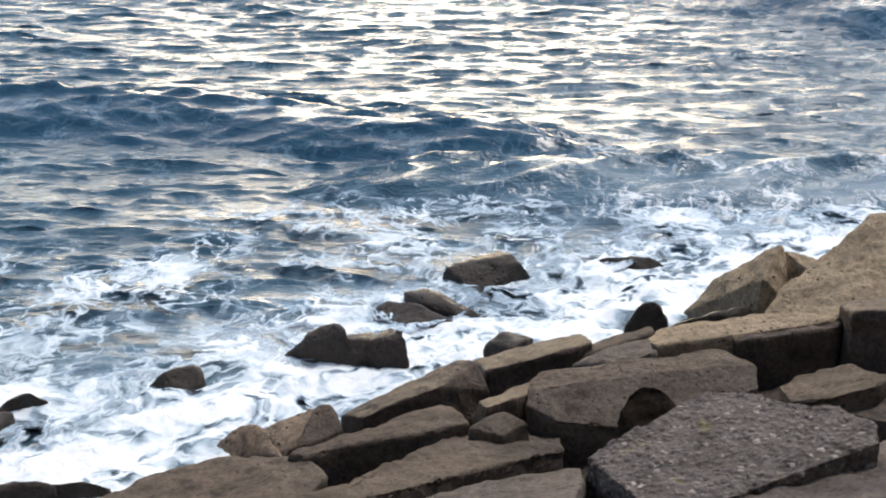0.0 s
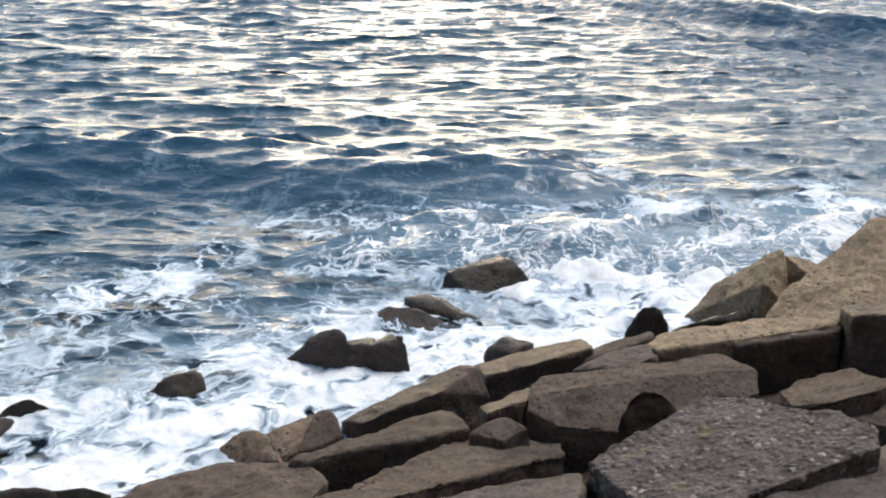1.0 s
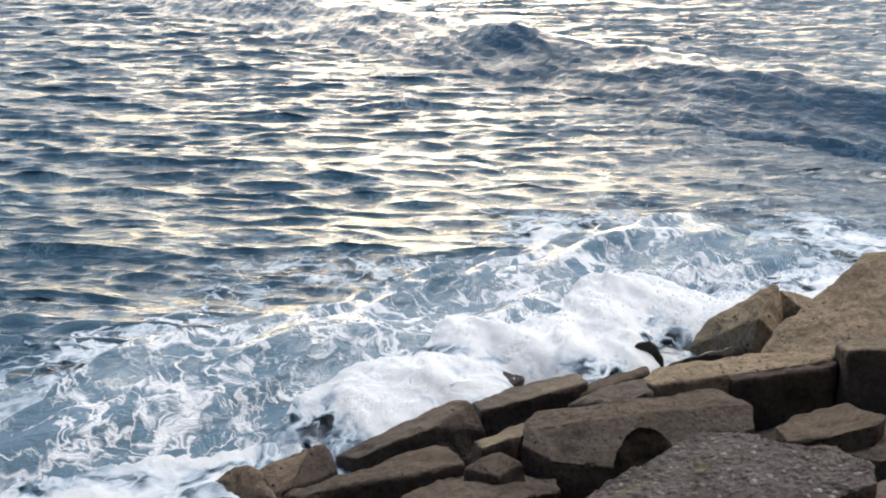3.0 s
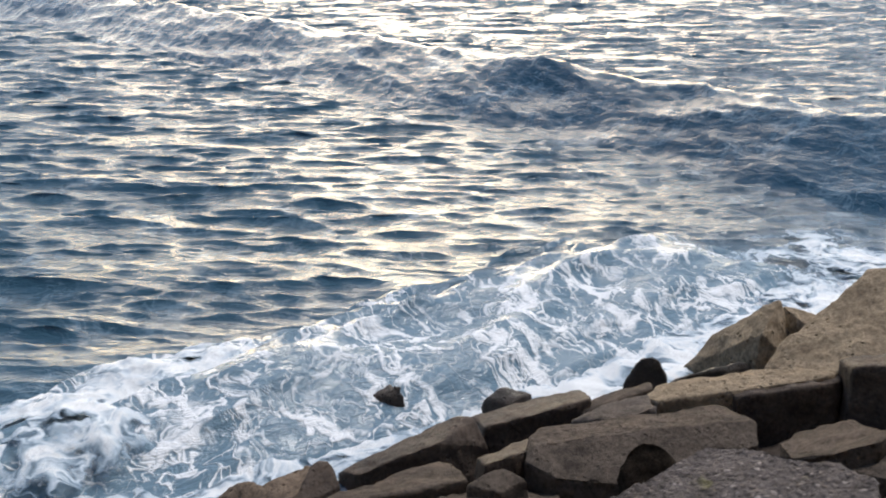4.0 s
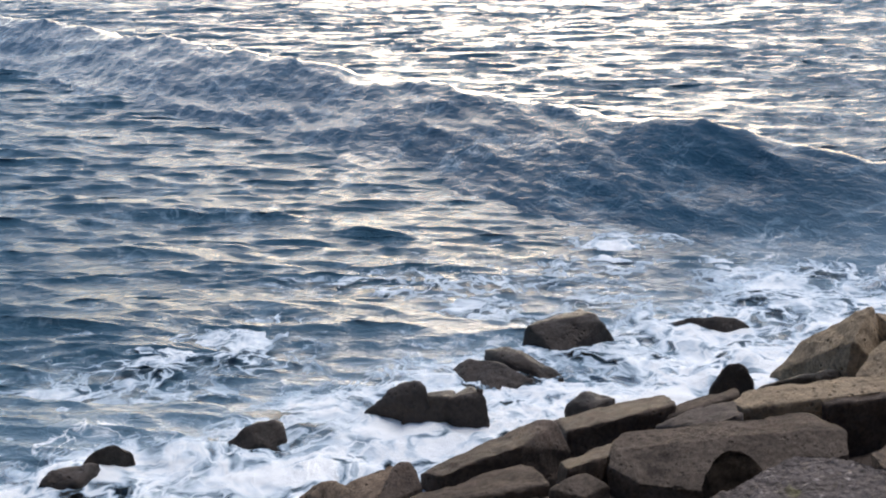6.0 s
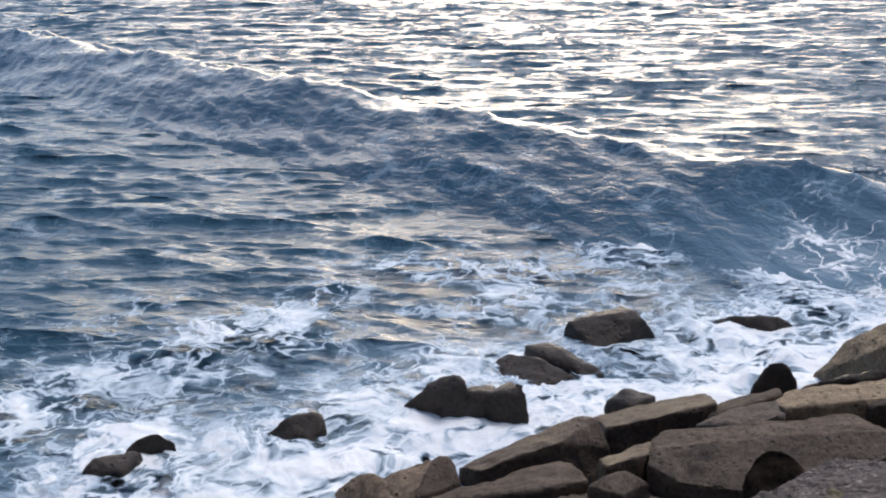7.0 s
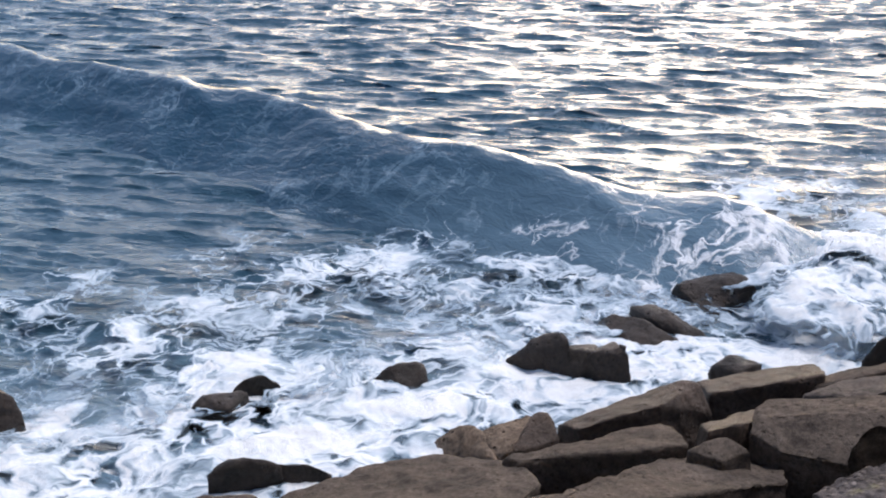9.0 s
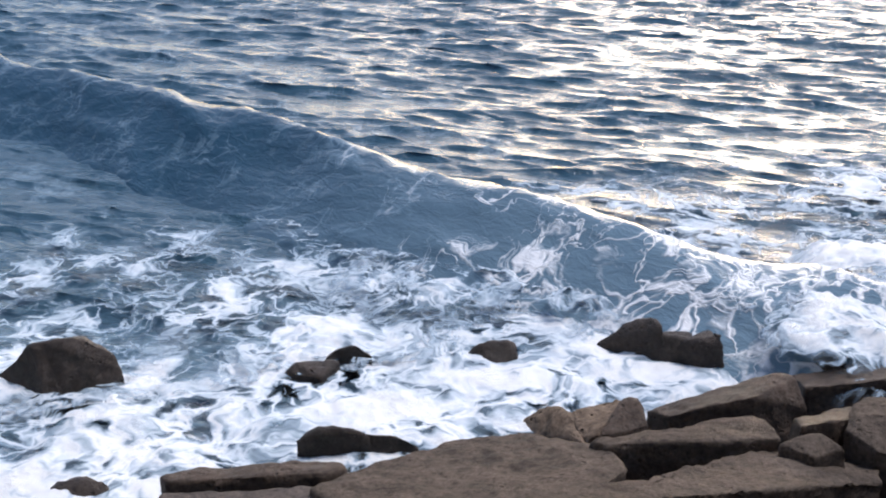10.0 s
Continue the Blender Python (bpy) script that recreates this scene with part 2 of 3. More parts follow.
breaker = swell("wave", "green-blue breaking wave veined with foam", 11, 0.72, 1.9, 2.4, 31, 1.0, 9, 5, 1.2, material=FROTHY)

# shore line frame: s runs along the shore, d out to sea
SX, SY = 0.81, 0.59


def shore(s, d, z=0.0):
    return (-3.5 + SX * s - SY * d, 11.1 + SY * s + SX * d, z)


def froth_sheet(name, label, s0, s1, d0, d1, seed, height, dens, step=0.075):
    """A floating sheet of froth in the shore's own frame; dens(s, d) gives its cover."""
    s, d = np.meshgrid(np.arange(s0, s1, step), np.arange(d0, d1, step), indexing="ij")
    x, y = -3.5 + SX * s - SY * d, 11.1 + SY * s + SX * d
    cover = dens(s, d)
    lump = turbulence(x, y, seed, 1.5, 5)
    z = height * (0.5 + 0.5 * lump) * np.clip(cover, 0.15, 1) + 0.04
    co = np.stack([x, y, z], -1).reshape(-1, 3)
    return tagged(grid_object(name, co, s.shape[1], FOAM, cover), label, "sea foam", "", "stuff")


def edge(s, d, s0, s1, d0, d1, soft):
    f = np.minimum(np.minimum((s - s0) / soft, (s1 - s) / soft), np.minimum((d - d0) / 0.4, (d1 - d) / soft))
    return np.clip(f, 0, 1)


inner = froth_sheet("foam_wash", "thick white foam washing along the rocks", -11, 17, -0.5, 4.2, 5, 0.16,
                    lambda s, d: edge(s, d, -11, 17, -0.7, 4.2, 1.5) * (1.34 - 0.15 * np.clip(d, 0, 9) + 0.35 * turbulence(s, d, 8, 5, 2)) - 0.05)
outer = froth_sheet("foam_lace", "torn lace of white foam on the water", -12, 17, 1.5, 9.2, 15, 0.16,
                    lambda s, d: edge(s, d, -12, 17, 1.2, 9.2, 3.0) * (0.62 + 0.35 * turbulence(s, d, 18, 6, 2)))



def froth_mound(label, length, width, height, seed, solid=1.6, step=0.06):
    """Heaped white water along its own x, torn at the rim."""
    x, y = np.meshgrid(np.arange(-length / 2, length / 2, step), np.arange(-width / 2, width / 2, step), indexing="ij")
    ends = np.clip(1 - (2 * np.abs(x) / length) ** 3, 0, 1)
    rim = np.clip(1 - (2 * np.abs(y + 0.25 * width * turbulence(x, 0 * x, seed + 2, 4, 3)) / width) ** 2, 0, 1)
    heap = ends * rim * (0.84 + 0.22 * turbulence(x, 0.6 * y, seed + 4, 3.0, 2))
    lump = turbulence(x, y, seed, 1.3, 6)
    z = height * (heap + 0.06 * lump * np.sqrt(np.clip(heap, 0, 1))) - 0.12 * (1 - heap)
    z += 0.05 * turbulence(x, y, seed + 6, 0.55, 3) * np.clip(heap, 0, 1)
    cover = solid * np.clip(heap * 1.4, 0, 1) - 0.22 + 0.3 * lump
    co = np.stack([x, y + 0.12 * lump, z], -1).reshape(-1, 3)
    return tagged(grid_object("white_water", co, x.shape[1], FOAM, cover), label, "sea foam", "", "stuff")


def spray(label, length, width, height, count, seed):
    """Flying drops: a rigid swarm of small eight-faced beads, thinning upwards."""
    rng = np.random.default_rng(seed)
    jets = rng.random((16, 2)) * (length, width) - (length / 2, width / 2)
    verts, faces = [], []
    for i in range(count):
        j = jets[rng.integers(16)]
        h = rng.random() ** 2.3
        c = np.array([j[0] + rng.normal(0, 0.18 + 0.35 * h), j[1] + rng.normal(0, 0.12 + 0.25 * h), height * h * (0.5 + 0.5 * rng.random())])
        r = 0.004 + 0.015 * rng.random() ** 3
        k = len(verts)
        for a in ((1, 0, 0), (-1, 0, 0), (0, 1, 0), (0, -1, 0), (0, 0, 1.4), (0, 0, -1.4)):
            verts.append(tuple(c + r * np.array(a)))
        for a, b in ((0, 2), (2, 1), (1, 3), (3, 0)):
            faces += [(k + a, k + b, k + 4), (k + b, k + a, k + 5)]
    me = bpy.data.meshes.new("spray")
    me.from_pydata(verts, [], faces)
    me.materials.append(DROPS)
    return tagged(new("spray", me), label, "sea spray", "", "stuff")


surge = froth_mound("heaped white water bursting along the rocks", 10.5, 3.7, 0.9, 3, 2.1)
backwash = froth_mound("white hump of backwash off the rocks", 6.5, 3.2, 0.6, 13, 1.35)
burst = froth_mound("tumbling white water where the wave breaks", 9.0, 4.6, 0.75, 23)
toe = froth_mound("torn white foam at the foot of the breaking wave", 9.5, 3.6, 0.3, 33, 0.95)
spray_a = spray("white drops thrown up where a wave hits the rocks", 8.5, 1.7, 1.5, 15000, 4)
spray_b = spray("white drops thrown up by the breaking wave", 5.0, 1.6, 1.2, 3500, 5)

# ---- breakwater ----


def rough_box(name, size, material, seed, radius=0.06, wear=0.036, cell=0.075, taper=(0.0, 0.0), cuts=3, level=0.0):
    """A worn stone block: rounded box, chipped corners, uneven faces. Its top lies at z = level."""
    rng = np.random.default_rng(seed)
    hx, hy, hz = (v / 2 for v in size)
    bm = bmesh.new()
    n = [max(3, int(v / cell)) for v in size]
    lay = {}

    def vert(i, j, k):
        if (i, j, k) not in lay:
            lay[i, j, k] = bm.verts.new((hx * (2 * i / n[0] - 1), hy * (2 * j / n[1] - 1), hz * (2 * k / n[2] - 1)))
        return lay[i, j, k]

    for a, b, c in ((0, 1, 2), (1, 2, 0), (2, 0, 1)):
        for side in (0, n[c]):
            for i in range(n[a]):
                for j in range(n[b]):
                    q = []
                    for di, dj in ((0, 0), (1, 0), (1, 1), (0, 1)):
                        w = [0, 0, 0]
                        w[a], w[b], w[c] = i + di, j + dj, side
                        q.append(vert(*w))
                    bm.faces.new(q if side else q[::-1])
    planes = []
    for _ in range(cuts):
        nrm = Vector((rng.choice((-1, 1)) * (0.4 + rng.random()) / hx, rng.choice((-1, 1)) * (0.4 + rng.random()) / hy,
                      rng.choice((-0.3, 1)) * (0.3 + rng.random()) / hz)).normalized()
        reach = abs(nrm.x) * hx + abs(nrm.y) * hy + abs(nrm.z) * hz
        planes.append((nrm, reach * (0.70 + 0.16 * rng.random())))
    off = Vector(rng.random(3) * 50)
    r = min(radius, 0.45 * min(hx, hy, hz))
    for v in bm.verts:
        p = v.co.copy()
        core = Vector((max(-hx + r, min(hx - r, p.x)), max(-hy + r, min(hy - r, p.y)), max(-hz + r, min(hz - r, p.z))))
        out = (p - core).normalized() if (p - core).length > 1e-6 else p.normalized()
        p = core + out * r
        for nrm, lim in planes:
            e = p.dot(nrm) - lim
            if e > 0:
                p -= nrm * e * 0.92
        t = p.z / hz
        p.x *= 1 - taper[0] * t
        p.y *= 1 - taper[1] * t
        q = p + off
        f = 1.1 * noise.fractal(q * 1.3, 1.0, 2.0, 3) + 0.5 * noise.fractal(q * 5.5, 0.9, 2.0, 3) + (0.32 * noise.fractal(q * 17, 0.8, 2.0, 3) if cell < 0.05 else 0)
        p += out * wear * f
        v.co = p + Vector((0, 0, level - hz))
    me = bpy.data.meshes.new(name)
    bm.to_mesh(me)
    bm.free()
    for poly in me.polygons:
        poly.use_smooth = True
    me.materials.append(material)
    return new(name, me)


def hull_rock(name, lumps, material, seed, wear=0.07, foot=-1.5, flare=1.25, edge=0.05, cell=0.11):
    """A natural rock: lumps with a few crest corners each on a wider foot, broken edges, uneven faces."""
    me = bpy.data.meshes.new(name)
    rng = np.random.default_rng(seed)
    cx = sum(p[0] for q in lumps for p in q) / sum(len(q) for q in lumps)
    cy = sum(p[1] for q in lumps for p in q) / sum(len(q) for q in lumps)
    whole = bmesh.new()
    for q in lumps:
        bm = bmesh.new()
        mx, my = sum(p[0] for p in q) / len(q), sum(p[1] for p in q) / len(q)
        for x, y, z in q:
            bm.verts.new((x - cx, y - cy, z))
            bm.verts.new((mx + flare * (x - mx) - cx, my + flare * (y - my) - cy, foot))
        hull = bmesh.ops.convex_hull(bm, input=bm.verts)
        bmesh.ops.delete(bm, geom=list({g for g in hull["geom_interior"] + hull["geom_unused"] if isinstance(g, bmesh.types.BMVert)}), context="VERTS")
        bmesh.ops.remove_doubles(bm, verts=bm.verts[:], dist=1.2 * edge)
        bmesh.ops.bevel(bm, geom=bm.edges[:], offset=edge, segments=2, affect="EDGES", profile=0.6, clamp_overlap=True)
        bmesh.ops.triangulate(bm, faces=bm.faces[:])
        for _ in range(8):
            long = [e for e in bm.edges if e.calc_length() > cell]
            if not long:
                break
            bmesh.ops.subdivide_edges(bm, edges=long, cuts=1)
            bmesh.ops.triangulate(bm, faces=[f for f in bm.faces if len(f.verts) > 3])
        bm.normal_update()
        off = Vector(rng.random(3) * 40)
        for v in bm.verts:
            p = v.co + off
            v.co += v.normal * wear * (noise.fractal(p * 1.7, 1.0, 2.0, 3) + 0.55 * noise.fractal(p * 6.0, 0.9, 2.0, 3)
                                     + (0.5 * noise.fractal(p * 15, 0.8, 2.0, 2) if cell < 0.06 else 0))
        part_me = bpy.data.meshes.new("lump")
        bm.to_mesh(part_me)
        bm.free()
        whole.from_mesh(part_me)
        bpy.data.meshes.remove(part_me)
    whole.to_mesh(me)
    whole.free()
    for poly in me.polygons:
        poly.use_smooth = True
    me.materials.append(material)
    ob = new(name, me)
    ob.location = (cx, cy, 0)
    return ob


def rock(label, material, seed, *lumps, wear=0.045, foot=-1.5, flare=1.25):
    ob = hull_rock("boulder", lumps, material, seed, wear, foot, flare, 0.05, 0.07)
    ob.location.z = {1: 0.18, 2: 0.05, 3: 0.09, 4: 0.1, 5: -0.08, 6: 0.09, 8: 0.12}.get(seed, 0.0)
    return tagged(ob, label, "rock", "rocks in the surf")


rock("dark wet rock with a hollow saddle awash in surf", WETROCK, 1,
     [(-2.19, 14.40, 0.05), (-1.75, 14.47, 0.42), (-1.43, 14.38, 0.55), (-1.25, 14.15, 0.45), (-1.42, 14.30, 0.10)],
     [(-1.49, 14.26, 0.38), (-0.91, 14.21, 0.32), (-0.94, 14.56, 0.30), (-1.20, 14.12, 0.05), (-1.68, 14.22, 0.05)],
     [(-1.02, 14.16, 0.36), (-0.55, 14.19, 0.50), (-0.47, 14.07, 0.42), (-0.56, 14.12, 0.10), (-0.72, 14.05, -0.05), (-1.28, 14.17, 0.00), (-0.71, 14.49, 0.40)])
rock("flat dark wet slabs awash in surf", WETROCK, 2,
     [(-1.13, 16.06, 0.10), (-0.89, 16.06, 0.30), (-0.46, 15.92, 0.34), (0.17, 15.55, 0.20), (0.22, 15.53, 0.00), (-0.50, 15.26, 0.00), (-0.94, 15.54, 0.00)],
     [(-0.61, 16.37, 0.30), (-0.23, 16.28, 0.40), (0.16, 15.85, 0.32), (0.62, 15.91, 0.10), (0.30, 15.67, 0.05), (-0.29, 15.93, 0.30)])
rock("blocky dark wet rock standing in the surf", WETROCK, 3,
     [(0.01, 17.25, 0.35), (0.66, 17.34, 0.45), (1.05, 17.42, 0.50), (1.26, 17.18, 0.45), (1.47, 17.27, 0.05), (0.55, 16.75, -0.05), (0.20, 17.30, 0.10), (0.90, 17.84, 0.40)])
rock("low wet rock barely above the foam", WETROCK, 4,
     [(2.34, 17.97, 0.05), (2.70, 17.97, 0.25), (3.41, 17.89, 0.27), (3.71, 17.96, 0.10), (3.31, 17.75, 0.05)])
rock("low curved dark wet rock in the foam", WETROCK, 6,
     [(-5.55, 12.52, 0.15), (-5.37, 12.68, 0.34), (-5.11, 12.75, 0.42), (-4.88, 12.89, 0.20), (-5.19, 12.90, 0.05)],
     [(-5.54, 12.51, 0.22), (-5.23, 12.53, 0.25), (-5.34, 12.16, 0.16), (-5.88, 12.19, 0.14), (-5.76, 12.29, 0.22)])
rock("low dark wet rock beside the slabs", WETROCK, 8,
     [(-4.88, 10.36, 0.30), (-4.63, 10.52, 0.45), (-4.27, 10.55, 0.45), (-4.10, 10.65, 0.32), (-4.37, 10.52, 0.05)],
     [(-4.26, 10.62, 0.34), (-3.85, 10.79, 0.30), (-3.60, 10.88, 0.15), (-3.91, 10.77, 0.05)])
rock("tan wedge-shaped rock with a dark hollow", TAN, 12,
     [(3.62, 15.82, 0.25), (3.99, 15.87, 0.70), (4.61, 15.35, 1.42), (4.75, 15.23, 1.50), (4.36, 14.65, 1.25), (4.31, 14.63, 0.90), (4.63, 14.65, 1.00), (4.93, 15.11, 1.00), (3.93, 15.49, 0.45)],
     [(4.80, 15.40, 1.42), (5.25, 15.33, 1.30), (5.58, 15.41, 1.10), (4.97, 15.19, 0.95), (5.22, 14.20, 1.20)], foot=-0.9)
rock("brown pitted rock sloping into the surf", PITTED, 23,
     [(-2.72, 11.88, 0.15), (-2.53, 11.94, 0.40), (-2.32, 11.95, 0.50), (-1.94, 11.73, 0.55), (-1.77, 11.17, 0.50), (-2.49, 11.64, 0.20)],
     [(-2.04, 11.75, 0.52), (-1.58, 12.03, 0.65), (-1.41, 12.02, 0.70), (-1.62, 11.25, 0.62), (-1.77, 11.17, 0.50)], foot=-0.9)
# the shaded end of the brown pitted rock, made as a separate darker piece
rock("broken rock end beside the surf, coloured dark for its shade", SHADED_DAMP, 16,
     [(-1.44, 11.98, 0.72), (-1.27, 11.93, 0.70), (-1.11, 11.70, 0.55), (-1.25, 11.63, 0.50), (-1.70, 11.13, 0.58), (-1.61, 11.50, 0.66)], foot=-0.9)
rock("small dark wet rock in the foam", WETROCK, 5,
     [(-3.95, 13.45, 0.20), (-3.65, 13.5, 0.48), (-3.2, 13.7, 0.48), (-3.1, 13.6, 0.30), (-3.3, 13.35, 0.20), (-3.5, 13.9, 0.30)])
rock("large rounded dark rock standing in the surf", WETROCK, 7,
     [(-9.3, 10.8, 0.20), (-8.7, 10.85, 0.82), (-8.1, 11.1, 0.88), (-7.75, 11.3, 0.60), (-7.65, 11.3, 0.25), (-8.3, 10.6, 0.10), (-8.4, 11.6, 0.60)])
rock("small dark wet rock at the foot of the slabs", WETROCK, 9,
     [(-7.1, 8.9, 0.20), (-6.95, 9.0, 0.32), (-6.5, 9.15, 0.32), (-6.4, 9.0, 0.15), (-6.8, 8.7, 0.10)])
rock("small dark pointed rock at the water's edge", WETROCK, 10,
     [(2.52, 14.75, 0.45), (2.75, 14.75, 0.86), (2.98, 14.75, 0.88), (3.15, 14.8, 0.55), (2.9, 15.1, 0.50)], foot=-0.9)
rock("narrow dark rock at the water's edge", WETROCK, 11,
     [(3.05, 14.4, 0.65), (3.5, 14.5, 0.76), (4.22, 14.7, 0.84), (4.25, 14.6, 0.70), (3.2, 14.7, 0.50)], foot=-0.9)
rock("large tan pitted rock sloping to the sea", TAN, 15,
     [(4.5, 14.2, 1.30), (5.0, 14.3, 1.62), (5.9, 15.0, 2.10), (4.05, 13.6, 1.05), (5.0, 12.75, 1.42), (6.4, 12.6, 1.70), (7.2, 14.6, 2.20)], foot=-0.3)
rock("small brown rock behind the blocks", WETROCK, 13,
     [(0.55, 14.2, 0.46), (0.8, 14.3, 0.60), (1.25, 14.3, 0.55), (1.0, 14.6, 0.40), (0.9, 14.0, 0.50)], foot=-0.9)
rock("dark rounded stone wedged between the blocks", BLACKISH, 14,
     [(1.71, 10.16, 1.46), (1.80, 10.24, 1.72), (1.94, 10.28, 1.83), (2.10, 10.28, 1.84), (2.26, 10.22, 1.74), (2.37, 10.16, 1.50), (1.76, 9.96, 1.20), (2.32, 9.96, 1.22)], foot=0.3, flare=1.0)


def block(label, material, foot, corners, seed):
    """A worn concrete block: the corners of its tilted top, upright broken sides down to its foot."""
    fine = material == AGGREGATE
    ob = hull_rock("concrete_block", [corners], material, seed, 0.036, foot, 1.0, 0.055, 0.04 if fine else 0.07)
    return tagged(ob, label, "concrete block", "breakwater blocks")


